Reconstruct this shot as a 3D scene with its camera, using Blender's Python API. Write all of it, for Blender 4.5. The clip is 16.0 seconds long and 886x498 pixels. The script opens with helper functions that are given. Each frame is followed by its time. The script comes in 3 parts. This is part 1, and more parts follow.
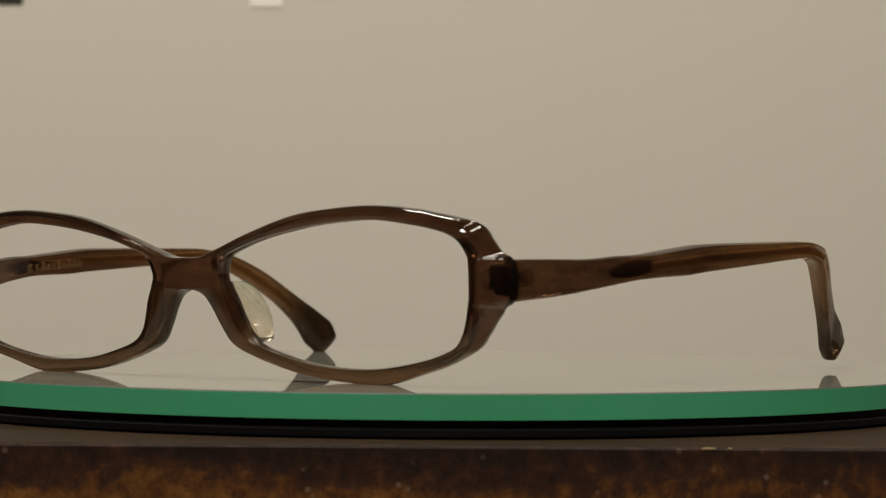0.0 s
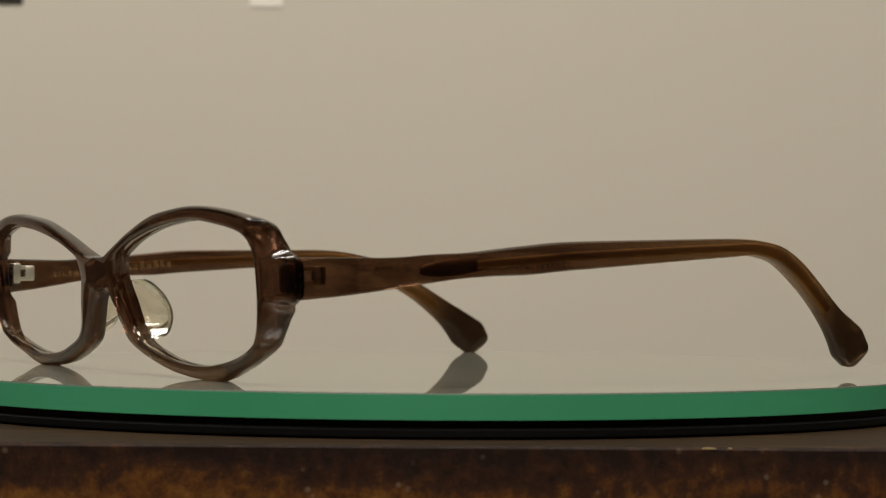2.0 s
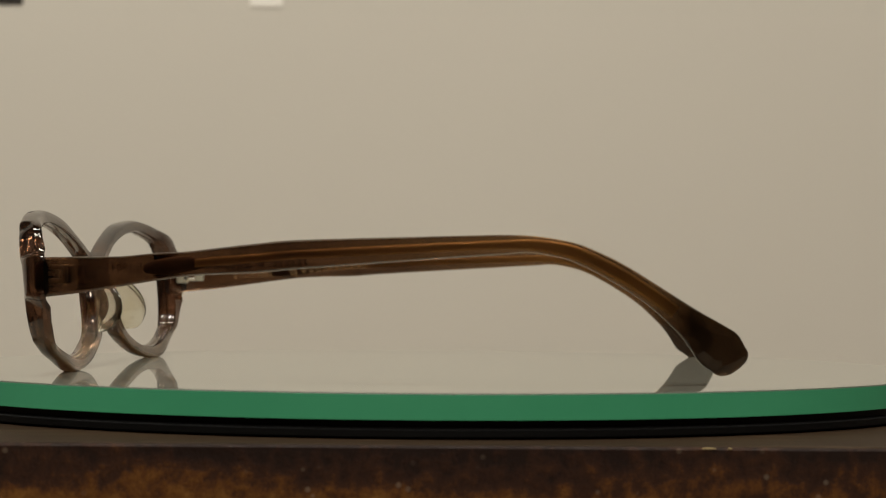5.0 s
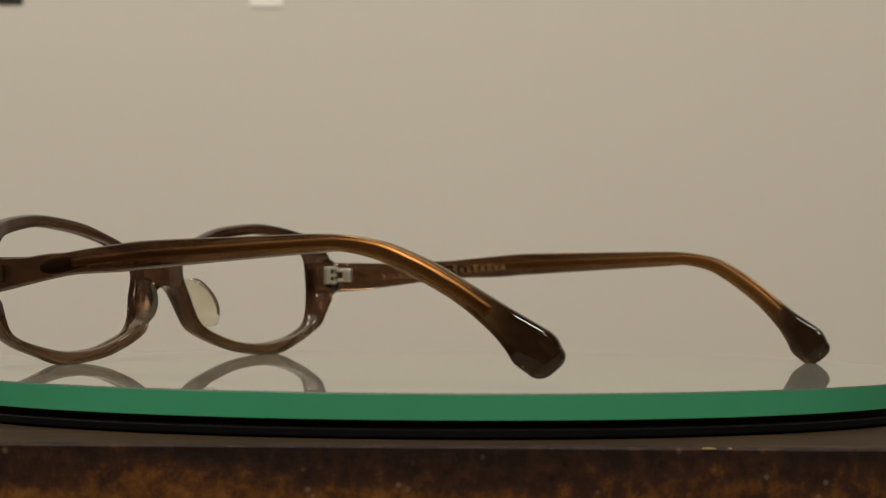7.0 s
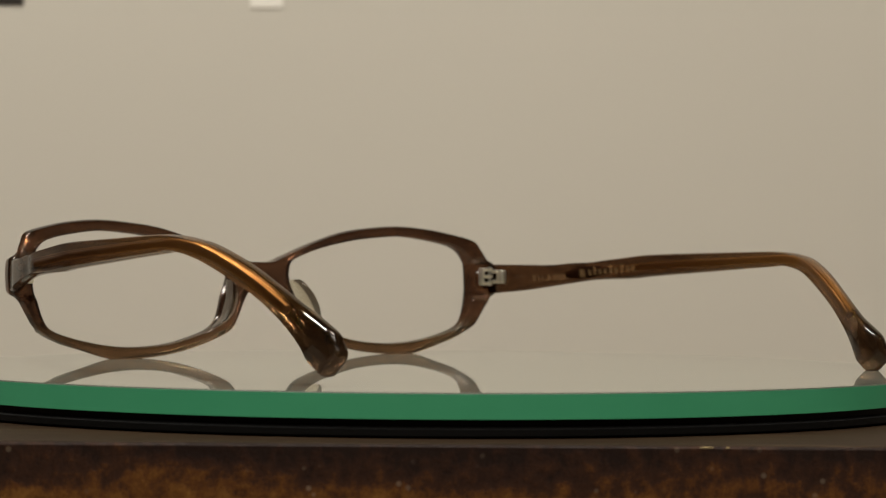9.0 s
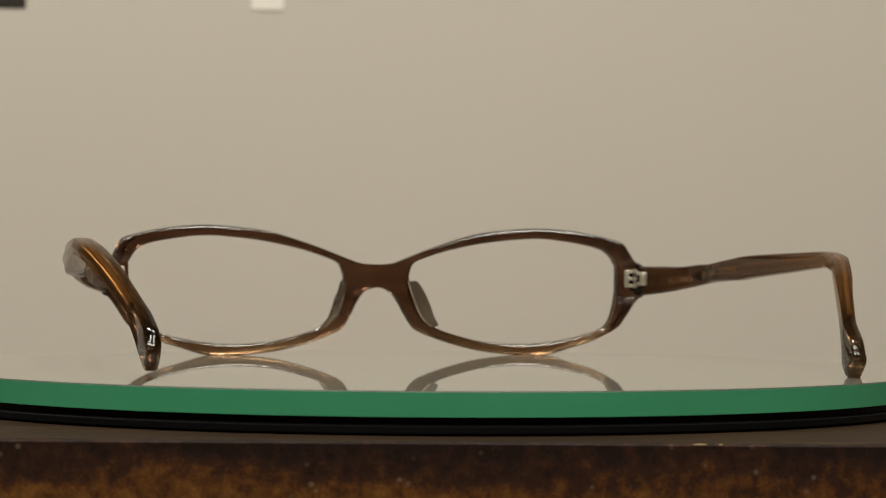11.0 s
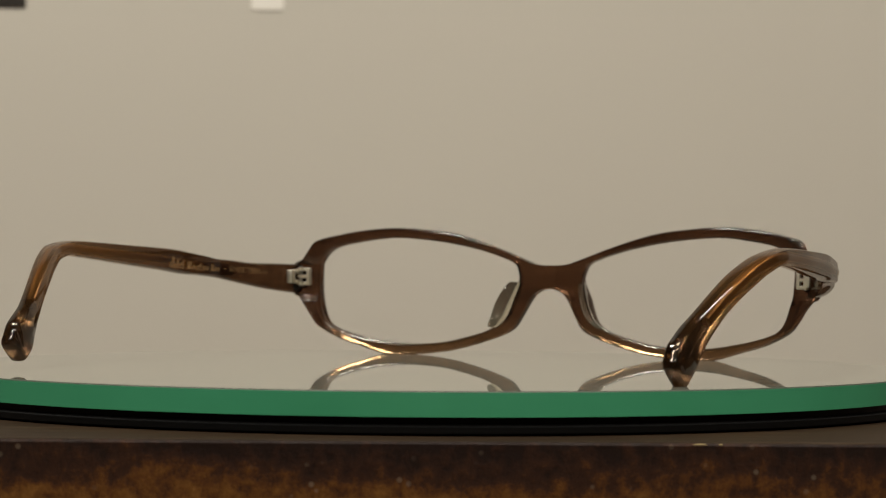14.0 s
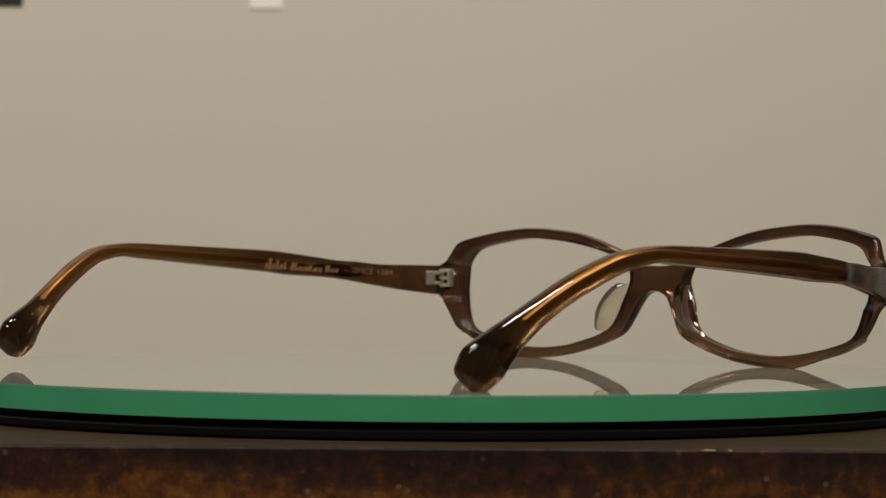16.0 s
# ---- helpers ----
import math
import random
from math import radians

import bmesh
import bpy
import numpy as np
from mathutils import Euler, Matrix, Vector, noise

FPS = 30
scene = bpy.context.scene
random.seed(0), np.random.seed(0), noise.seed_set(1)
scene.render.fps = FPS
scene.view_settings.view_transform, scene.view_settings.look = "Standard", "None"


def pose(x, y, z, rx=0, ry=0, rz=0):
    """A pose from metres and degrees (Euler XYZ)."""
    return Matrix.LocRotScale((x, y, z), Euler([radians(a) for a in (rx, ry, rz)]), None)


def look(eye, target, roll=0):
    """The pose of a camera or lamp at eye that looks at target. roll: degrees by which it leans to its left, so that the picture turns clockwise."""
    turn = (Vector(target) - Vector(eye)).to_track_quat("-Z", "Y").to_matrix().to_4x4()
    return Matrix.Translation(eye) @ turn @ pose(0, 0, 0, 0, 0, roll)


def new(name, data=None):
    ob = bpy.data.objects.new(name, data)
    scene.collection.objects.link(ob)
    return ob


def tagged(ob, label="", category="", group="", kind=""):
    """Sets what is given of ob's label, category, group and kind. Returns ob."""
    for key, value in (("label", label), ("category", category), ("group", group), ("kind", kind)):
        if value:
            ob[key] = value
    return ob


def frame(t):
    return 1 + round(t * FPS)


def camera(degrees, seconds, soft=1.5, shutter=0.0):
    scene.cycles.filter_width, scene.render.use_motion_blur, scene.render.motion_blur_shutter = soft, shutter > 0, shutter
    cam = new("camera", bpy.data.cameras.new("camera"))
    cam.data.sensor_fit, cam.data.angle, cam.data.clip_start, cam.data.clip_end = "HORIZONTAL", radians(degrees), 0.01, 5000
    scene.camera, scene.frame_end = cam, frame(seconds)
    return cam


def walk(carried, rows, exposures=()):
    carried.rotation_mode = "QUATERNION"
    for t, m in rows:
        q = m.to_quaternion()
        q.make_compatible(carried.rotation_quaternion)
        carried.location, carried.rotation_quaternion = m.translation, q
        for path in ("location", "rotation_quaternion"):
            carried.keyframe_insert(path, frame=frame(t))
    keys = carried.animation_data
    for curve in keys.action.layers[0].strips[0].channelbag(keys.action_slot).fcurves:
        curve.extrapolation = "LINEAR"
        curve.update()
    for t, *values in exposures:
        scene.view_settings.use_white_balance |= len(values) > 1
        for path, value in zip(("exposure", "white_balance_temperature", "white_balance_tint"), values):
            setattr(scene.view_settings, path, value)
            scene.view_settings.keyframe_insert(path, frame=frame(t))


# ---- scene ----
MM = 0.001

# Camera: still, on a level with the glasses, just before the table.
cam = camera(22.157, 16.0, soft=1.1)
EYE = Vector((0.0, -0.476, 0.01954))
PITCH, YAW, ROLL = 0.6395, -0.3909, 0.4156
UP = 0.035  # and the slight rise of the view with it


def view(k, up=0.0):
    eye = EYE + k * BACK
    way = Vector((-math.sin(radians(YAW)), math.cos(radians(YAW)), math.tan(radians(PITCH + k * UP + up))))
    return look(eye, eye + way, ROLL)


BACK = Vector((0.0, -0.0115, 0.0))  # the small step back while the far focus holds
walk(cam, [(t, view(k, up)) for t, k, up in ((0.0, 0, 0), (8.4, 0, 0), (10.2, 1, 0), (15.0, 1, 0), (15.5, 0, 0.045), (16.0, 0, 0.045))],
     [(0.0, -0.02), (2.0, 0.0), (4.0, 0.03), (7.0, -0.01), (10.5, 0.06), (12.0, 0.01), (13.5, -0.02), (15.0, -0.06), (15.5, -0.09), (16.0, -0.10)])
cam.data.dof.use_dof = True
cam.data.dof.focus_distance = 0.446
cam.data.dof.aperture_fstop = 44.0

# Light: warm ceiling lamps of a closed room, and the little that comes back from its walls.
world = bpy.data.worlds.new("room_air")
world.use_nodes = True
world.node_tree.nodes["Background"].inputs[0].default_value = (1.0, 0.95, 0.88, 1)
world.node_tree.nodes["Background"].inputs[1].default_value = 0.05
scene.world = world
scene.view_settings.exposure = 0.0
LAMPS = [(-0.36, -0.02, 21.8), (0.36, -0.10, 8.6), (-0.26, -1.05, 14.2), (0.50, -0.95, 5.9)]
CEILING = 1.55
for lx, ly, power in LAMPS:
    data = bpy.data.lights.new("ceiling_light_glow", "AREA")
    data.shape, data.size, data.energy = "DISK", 0.40, power
    data.color = (1.0, 0.966, 0.882)
    lamp = new("ceiling_light_glow", data)
    lamp.matrix_world = look((lx, ly, CEILING - 0.035), (lx, ly, 0))


# ---- materials ----
def material(name, base, rough=0.5, metal=0.0, transmission=0.0, ior=1.49, coat=0.0):
    mat = bpy.data.materials.new(name)
    mat.use_nodes = True
    b = mat.node_tree.nodes["Principled BSDF"]
    b.inputs["Base Color"].default_value = (*base, 1)
    b.inputs["Roughness"].default_value = rough
    b.inputs["Metallic"].default_value = metal
    b.inputs["IOR"].default_value = ior
    b.inputs["Transmission Weight"].default_value = transmission
    b.inputs["Coat Weight"].default_value = coat
    return mat


def node(mat, kind, **values):
    n = mat.node_tree.nodes.new(kind)
    for key, value in values.items():
        n.inputs[key].default_value = value
    return n


def link(mat, a, b):
    mat.node_tree.links.new(a, b)


def coords(mat, scale):
    tex = node(mat, "ShaderNodeTexCoord")
    mapping = node(mat, "ShaderNodeMapping", Scale=scale)
    link(mat, tex.outputs["Object"], mapping.inputs["Vector"])
    return mapping.outputs["Vector"]


def ramp(mat, fac, stops):
    r = node(mat, "ShaderNodeValToRGB")
    while len(r.color_ramp.elements) < len(stops):
        r.color_ramp.elements.new(0.5)
    for e, (at, colour) in zip(r.color_ramp.elements, stops):
        e.position, e.color = at, (*colour, 1)
    link(mat, fac, r.inputs["Fac"])
    return r.outputs["Color"]


def noise_tex(mat, scale, vec, detail=4.0, rough=0.55):
    n = node(mat, "ShaderNodeTexNoise", Scale=scale, Detail=detail, Roughness=rough)
    link(mat, vec, n.inputs["Vector"])
    return n.outputs["Fac"]


def bump(mat, fac, strength, distance):
    n = node(mat, "ShaderNodeBump", Strength=strength, Distance=distance)
    link(mat, fac, n.inputs["Height"])
    link(mat, n.outputs["Normal"], mat.node_tree.nodes["Principled BSDF"].inputs["Normal"])


def acetate(name, dark, light, stretch, transmission=0.92, polish=(0.010, 0.045)):
    mat = material(name, dark, 0.025, 0.0, transmission, 1.49)
    b = mat.node_tree.nodes["Principled BSDF"]
    streaks = noise_tex(mat, 1.0, coords(mat, stretch), 5.0, 0.6)
    link(mat, ramp(mat, streaks, [(0.34, dark), (0.66, light)]), b.inputs["Base Color"])
    worn = noise_tex(mat, 160.0, coords(mat, (1, 1, 1)), 4.0)
    rough = node(mat, "ShaderNodeMapRange")
    for key, value in (("From Min", 0.35), ("From Max", 0.75), ("To Min", polish[0]), ("To Max", polish[1])):
        rough.inputs[key].default_value = value
    link(mat, worn, rough.inputs["Value"])
    link(mat, rough.outputs["Result"], b.inputs["Roughness"])
    return mat


BROWN = acetate("brown_acetate", (0.017, 0.0078, 0.0045), (0.085, 0.042, 0.022), (700, 26, 700), 1.0)


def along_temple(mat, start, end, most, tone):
    """Blends another tone into the base colour between two places along the temple."""
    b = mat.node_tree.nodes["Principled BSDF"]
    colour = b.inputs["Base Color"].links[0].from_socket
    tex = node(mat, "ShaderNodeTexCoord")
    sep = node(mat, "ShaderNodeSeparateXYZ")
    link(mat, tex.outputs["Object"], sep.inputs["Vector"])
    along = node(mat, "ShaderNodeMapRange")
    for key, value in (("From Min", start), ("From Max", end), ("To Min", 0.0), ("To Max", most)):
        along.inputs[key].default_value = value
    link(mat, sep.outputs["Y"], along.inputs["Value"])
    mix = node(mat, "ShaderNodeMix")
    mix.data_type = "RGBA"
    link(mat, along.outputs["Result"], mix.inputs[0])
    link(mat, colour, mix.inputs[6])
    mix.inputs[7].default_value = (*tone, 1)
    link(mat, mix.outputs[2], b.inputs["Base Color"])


def let_light_in(mat, share, gamma, warmth=(1.0, 1.0, 1.0)):
    """Part of the light goes straight through, tinted, and reaches what lies inside."""
    b = mat.node_tree.nodes["Principled BSDF"]
    clear = node(mat, "ShaderNodeBsdfTransparent")
    root = node(mat, "ShaderNodeGamma", Gamma=gamma)
    link(mat, b.inputs["Base Color"].links[0].from_socket, root.inputs["Color"])
    warm = node(mat, "ShaderNodeMix")
    warm.data_type, warm.blend_type = "RGBA", "MULTIPLY"
    warm.inputs[0].default_value = 1.0
    warm.inputs[7].default_value = (*warmth, 1)
    link(mat, root.outputs["Color"], warm.inputs[6])
    link(mat, warm.outputs[2], clear.inputs["Color"])
    mix = node(mat, "ShaderNodeMixShader", Fac=share)
    link(mat, b.outputs["BSDF"], mix.inputs[1])
    link(mat, clear.outputs["BSDF"], mix.inputs[2])
    link(mat, mix.outputs["Shader"], mat.node_tree.nodes["Material Output"].inputs["Surface"])


along_temple(BROWN, 0.012, -0.026, 0.55, (0.20, 0.120, 0.058))  # paler towards the bend: light through the tail, put into the base colour
along_temple(BROWN, -0.044, -0.053, 0.92, (0.0022, 0.0010, 0.0007))  # dark paddle ends: less light through thicker acetate, put into the base colour
let_light_in(BROWN, 0.38, 0.27, (1.0, 0.85, 0.70))
BROWN_FRONT = acetate("brown_acetate_front", (0.040, 0.0170, 0.0090), (0.140, 0.062, 0.030), (45, 300, 260), 1.0)
BROWN_BACK = acetate("brown_acetate_back", (0.040, 0.0185, 0.0110), (0.132, 0.064, 0.036), (45, 300, 260), 1.0, (0.06, 0.12))


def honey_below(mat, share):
    """Base colour: brown above, honey in the lower rims, mostly in the back layer."""
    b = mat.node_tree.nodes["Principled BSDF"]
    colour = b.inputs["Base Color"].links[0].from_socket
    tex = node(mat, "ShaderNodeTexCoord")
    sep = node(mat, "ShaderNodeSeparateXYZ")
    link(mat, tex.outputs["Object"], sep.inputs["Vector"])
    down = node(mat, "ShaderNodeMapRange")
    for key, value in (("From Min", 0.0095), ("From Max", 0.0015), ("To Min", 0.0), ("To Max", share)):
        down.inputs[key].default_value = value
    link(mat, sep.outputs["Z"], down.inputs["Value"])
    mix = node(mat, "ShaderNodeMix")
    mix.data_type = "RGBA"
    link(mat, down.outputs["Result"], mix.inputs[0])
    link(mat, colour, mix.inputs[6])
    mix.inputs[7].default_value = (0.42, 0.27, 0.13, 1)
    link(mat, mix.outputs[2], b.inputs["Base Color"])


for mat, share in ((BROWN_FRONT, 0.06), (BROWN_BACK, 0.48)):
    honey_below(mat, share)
    let_light_in(mat, 0.10, 0.40)
    mat.node_tree.nodes["Principled BSDF"].inputs["Specular IOR Level"].default_value = 0.45
PAD = acetate("pale_acetate", (0.84, 0.78, 0.62), (0.95, 0.92, 0.82), (200, 200, 200), 1.0)
let_light_in(PAD, 0.12, 0.6)
STEEL = material("hinge_steel", (0.86, 0.80, 0.68), 0.42, 1.0)
SCREW = material("screw_steel", (0.5, 0.48, 0.44), 0.3, 1.0)
DARK_METAL = material("dark_metal", (0.03, 0.025, 0.02), 0.45, 0.3)
POCKET = material("brown_oxide", (0.075, 0.045, 0.036), 0.4, 0.2)
WIRE_HEAD = material("brown_wire_head", (0.15, 0.105, 0.085), 0.4, 0.4)
BRASS = material("core_wire_brass", (1.0, 0.80, 0.48), 0.36, 0.85)
GOLD = material("gold_print", (0.50, 0.29, 0.13), 0.5, 0.2)
GOLD.node_tree.nodes["Principled BSDF"].inputs["Alpha"].default_value = 0.36
# The second temple's print is made fainter to stand in for focus blur.
FAINT_GOLD = material("faint_gold_print", (0.50, 0.29, 0.13), 0.5, 0.2)
FAINT_GOLD.node_tree.nodes["Principled BSDF"].inputs["Alpha"].default_value = 0.12

GLASS_TOP = material("glass_top", (0.17, 0.17, 0.14), 0.012, 0.0, 0.0, 1.52)
GLASS_EDGE = material("glass_green_edge", (0.055, 0.29, 0.135), 0.22, 0.0, 0.0, 1.5)
clouds = noise_tex(GLASS_EDGE, 30.0, coords(GLASS_EDGE, (1, 1, 1)), 3.0)
link(GLASS_EDGE, ramp(GLASS_EDGE, clouds, [(0.3, (0.068, 0.39, 0.195)), (0.7, (0.082, 0.435, 0.225))]),
     GLASS_EDGE.node_tree.nodes["Principled BSDF"].inputs["Base Color"])
GLASS_ARRIS = material("glass_arris", (0.03, 0.05, 0.03), 0.7)
BLACK = material("black_plastic", (0.004, 0.004, 0.004), 0.5)
BLACK.node_tree.nodes["Principled BSDF"].inputs["Specular IOR Level"].default_value = 0.2
bump(BLACK, noise_tex(BLACK, 1500.0, coords(BLACK, (1, 1, 1))), 0.1, 0.0002)

WALL = material("wall_paint", (0.55, 0.52, 0.455), 0.85)
patch = noise_tex(WALL, 2.2, coords(WALL, (1, 1, 1)), 3.0)
link(WALL, ramp(WALL, patch, [(0.3, (0.54, 0.51, 0.445)), (0.7, (0.56, 0.53, 0.463))]),
     WALL.node_tree.nodes["Principled BSDF"].inputs["Base Color"])
bump(WALL, noise_tex(WALL, 350.0, coords(WALL, (1, 1, 1))), 0.15, 0.001)
# Unseen room sides are made dark so the acetate bends and mirrors some contrast.
DARK_SIDE = material("dark_unseen_wall", (0.06, 0.045, 0.032), 0.5)
boards = noise_tex(DARK_SIDE, 3.0, coords(DARK_SIDE, (6, 6, 0.6)), 5.0)
link(DARK_SIDE, ramp(DARK_SIDE, boards, [(0.3, (0.04, 0.028, 0.019)), (0.7, (0.085, 0.062, 0.044))]),
     DARK_SIDE.node_tree.nodes["Principled BSDF"].inputs["Base Color"])
CEIL = material("ceiling_paint", (0.16, 0.14, 0.12), 0.9)
LAMP_RIM = material("lamp_rim_white", (0.8, 0.78, 0.74), 0.5)
FLOOR = material("floor_boards", (0.20, 0.12, 0.07), 0.5)
grain = noise_tex(FLOOR, 4.0, coords(FLOOR, (1, 14, 1)))
link(FLOOR, ramp(FLOOR, grain, [(0.3, (0.15, 0.085, 0.045)), (0.7, (0.25, 0.155, 0.09))]),
     FLOOR.node_tree.nodes["Principled BSDF"].inputs["Base Color"])

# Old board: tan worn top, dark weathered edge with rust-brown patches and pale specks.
WOOD_TOP = material("worn_wood_top", (0.22, 0.15, 0.09), 0.6)
grain = noise_tex(WOOD_TOP, 1.0, coords(WOOD_TOP, (25, 500, 300)), 6.0, 0.6)
link(WOOD_TOP, ramp(WOOD_TOP, grain, [(0.3, (0.008, 0.0045, 0.0026)), (0.55, (0.020, 0.0115, 0.006)), (0.75, (0.046, 0.029, 0.016))]),
     WOOD_TOP.node_tree.nodes["Principled BSDF"].inputs["Base Color"])
WOOD_TOP.node_tree.nodes["Principled BSDF"].inputs["Specular IOR Level"].default_value = 0.05
bump(WOOD_TOP, grain, 0.3, 0.0006)
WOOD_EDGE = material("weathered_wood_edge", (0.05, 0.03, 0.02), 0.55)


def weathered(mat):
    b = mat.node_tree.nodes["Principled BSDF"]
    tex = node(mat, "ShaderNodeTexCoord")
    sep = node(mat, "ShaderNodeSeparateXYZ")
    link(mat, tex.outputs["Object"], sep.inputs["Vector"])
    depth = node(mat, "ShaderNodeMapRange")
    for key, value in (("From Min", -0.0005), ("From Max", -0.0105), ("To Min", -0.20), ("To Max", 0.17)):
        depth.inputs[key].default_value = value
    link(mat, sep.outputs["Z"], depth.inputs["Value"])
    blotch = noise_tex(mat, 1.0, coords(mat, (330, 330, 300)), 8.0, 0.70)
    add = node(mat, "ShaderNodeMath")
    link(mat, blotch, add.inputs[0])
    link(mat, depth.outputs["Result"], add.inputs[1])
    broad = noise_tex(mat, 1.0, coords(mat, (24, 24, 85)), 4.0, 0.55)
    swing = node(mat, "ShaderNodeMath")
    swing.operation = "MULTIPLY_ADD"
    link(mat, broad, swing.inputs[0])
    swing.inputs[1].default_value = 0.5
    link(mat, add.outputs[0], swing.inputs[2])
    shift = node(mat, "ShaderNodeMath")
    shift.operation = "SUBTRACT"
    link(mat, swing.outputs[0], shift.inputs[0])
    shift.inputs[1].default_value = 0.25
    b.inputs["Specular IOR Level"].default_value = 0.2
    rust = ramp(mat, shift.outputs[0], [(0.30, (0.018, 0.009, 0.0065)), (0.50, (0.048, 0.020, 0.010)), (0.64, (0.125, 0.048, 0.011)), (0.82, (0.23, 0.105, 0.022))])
    speck = node(mat, "ShaderNodeTexVoronoi", Scale=1.0, Randomness=1.0)
    link(mat, coords(mat, (330, 330, 330)), speck.inputs["Vector"])
    near = node(mat, "ShaderNodeMapRange")
    for key, value in (("From Min", 0.10), ("From Max", 0.19), ("To Min", 1.0), ("To Max", 0.0)):
        near.inputs[key].default_value = value
    link(mat, speck.outputs["Distance"], near.inputs["Value"])
    some = noise_tex(mat, 70.0, coords(mat, (1, 1, 1)), 1.0)
    gate = node(mat, "ShaderNodeMapRange")
    for key, value in (("From Min", 0.52), ("From Max", 0.68), ("To Min", 0.0), ("To Max", 0.4)):
        gate.inputs[key].default_value = value
    link(mat, some, gate.inputs["Value"])
    both = node(mat, "ShaderNodeMath")
    both.operation = "MULTIPLY"
    link(mat, near.outputs["Result"], both.inputs[0])
    link(mat, gate.outputs["Result"], both.inputs[1])
    mix = node(mat, "ShaderNodeMix")
    mix.data_type = "RGBA"
    link(mat, both.outputs[0], mix.inputs[0])
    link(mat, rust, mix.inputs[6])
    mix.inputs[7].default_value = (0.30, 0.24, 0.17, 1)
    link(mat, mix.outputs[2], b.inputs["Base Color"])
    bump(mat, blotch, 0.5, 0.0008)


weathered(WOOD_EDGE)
PALE_CHIP = material("pale_chipped_wood", (0.20, 0.145, 0.06), 0.8)
PLATE_WHITE = material("plate_white", (0.86, 0.83, 0.76), 0.25)
LAMP_GLOW = bpy.data.materials.new("lamp_diffuser")
LAMP_GLOW.use_nodes = True
glow = LAMP_GLOW.node_tree.nodes["Principled BSDF"]
glow.inputs["Emission Color"].default_value = (1.0, 0.85, 0.64, 1)
glow.inputs["Emission Strength"].default_value = 8.0


# ---- mesh helpers ----
def to_object(name, bm, materials, parent=None, label="", smooth=True, sharp=40):
    mesh = bpy.data.meshes.new(name)
    bmesh.ops.recalc_face_normals(bm, faces=bm.faces)
    for f in bm.faces:
        f.smooth = smooth
    bm.to_mesh(mesh)
    bm.free()
    if smooth:
        mesh.set_sharp_from_angle(angle=radians(sharp))
    for m in materials if isinstance(materials, (list, tuple)) else [materials]:
        mesh.materials.append(m)
    ob = new(name, mesh)
    if parent:
        ob.parent = parent
    if label:
        tagged(ob, label)
    return ob


def part(name, bm, mat, parent, label="", smooth=True):
    return to_object(name, bm, mat, parent, label, smooth)


def box(bm, lo, hi, bevel=0.0, segments=2):
    made = bmesh.ops.create_cube(bm, size=1.0)["verts"]
    for v in made:
        v.co = Vector([lo[i] + (v.co[i] + 0.5) * (hi[i] - lo[i]) for i in range(3)])
    if bevel:
        edges = list({e for v in made for e in v.link_edges})
        bmesh.ops.bevel(bm, geom=edges, offset=bevel, segments=segments, affect="EDGES", profile=0.5)


def cylinder(bm, centre, axis, radius, length, segments=20):
    turn = Vector(axis).to_track_quat("Z", "Y").to_matrix().to_4x4()
    bmesh.ops.create_cone(bm, cap_ends=True, segments=segments, radius1=radius, radius2=radius, depth=length,
                          matrix=Matrix.Translation(centre) @ turn)


def lathe(bm, profile, segments, slots=None, cap=True):
    """Turn a profile of (r, z) round the z axis."""
    rings = []
    for r, z in profile:
        rings.append([bm.verts.new((r * math.cos(2 * math.pi * k / segments), r * math.sin(2 * math.pi * k / segments), z)) for k in range(segments)])
    for i, (a, b) in enumerate(zip(rings, rings[1:])):
        for k in range(segments):
            f = bm.faces.new((a[k], a[(k + 1) % segments], b[(k + 1) % segments], b[k]))
            if slots:
                f.material_index = slots[i]
    if cap:
        bm.faces.new(rings[0])
        bm.faces.new(rings[-1])


def catmull(points, per, closed=False):
    """A smooth line through the points."""
    n, out = len(points), []
    pts = [np.array(p, float) for p in points]
    for i in range(n if closed else n - 1):
        if closed:
            a, b, c, d = pts[i - 1], pts[i], pts[(i + 1) % n], pts[(i + 2) % n]
        else:
            a, b, c, d = pts[max(i - 1, 0)], pts[i], pts[i + 1], pts[min(i + 2, n - 1)]
        for k in range(per):
            t = k / per
            out.append(0.5 * (2 * b + (c - a) * t + (2 * a - 5 * b + 4 * c - d) * t * t + (3 * b - a - 3 * c + d) * t ** 3))
    if not closed:
        out.append(pts[-1])
    return out


def smoothstep(a, b, x):
    t = min(max((x - a) / (b - a), 0.0), 1.0)
    return t * t * (3 - 2 * t)


def loft(bm, sections, closed=False, caps=True):
    rings = [[bm.verts.new(p) for p in s] for s in sections]
    pairs = list(zip(rings, rings[1:])) + ([(rings[-1], rings[0])] if closed else [])
    for a, b in pairs:
        n = len(a)
        for k in range(n):
            bm.faces.new((a[k], a[(k + 1) % n], b[(k + 1) % n], b[k]))
    if caps and not closed:
        bm.faces.new(rings[0])
        bm.faces.new(rings[-1])


# ---- the room ----
X0, X1, Y0, Y1, FLOOR_Z = -1.9, 1.7, -2.2, 1.05, -0.757


def wall(name, lo, hi, mat, label):
    bm = bmesh.new()
    box(bm, lo, hi)
    return tagged(to_object(name, bm, mat, smooth=False), label, "wall", kind="structure")


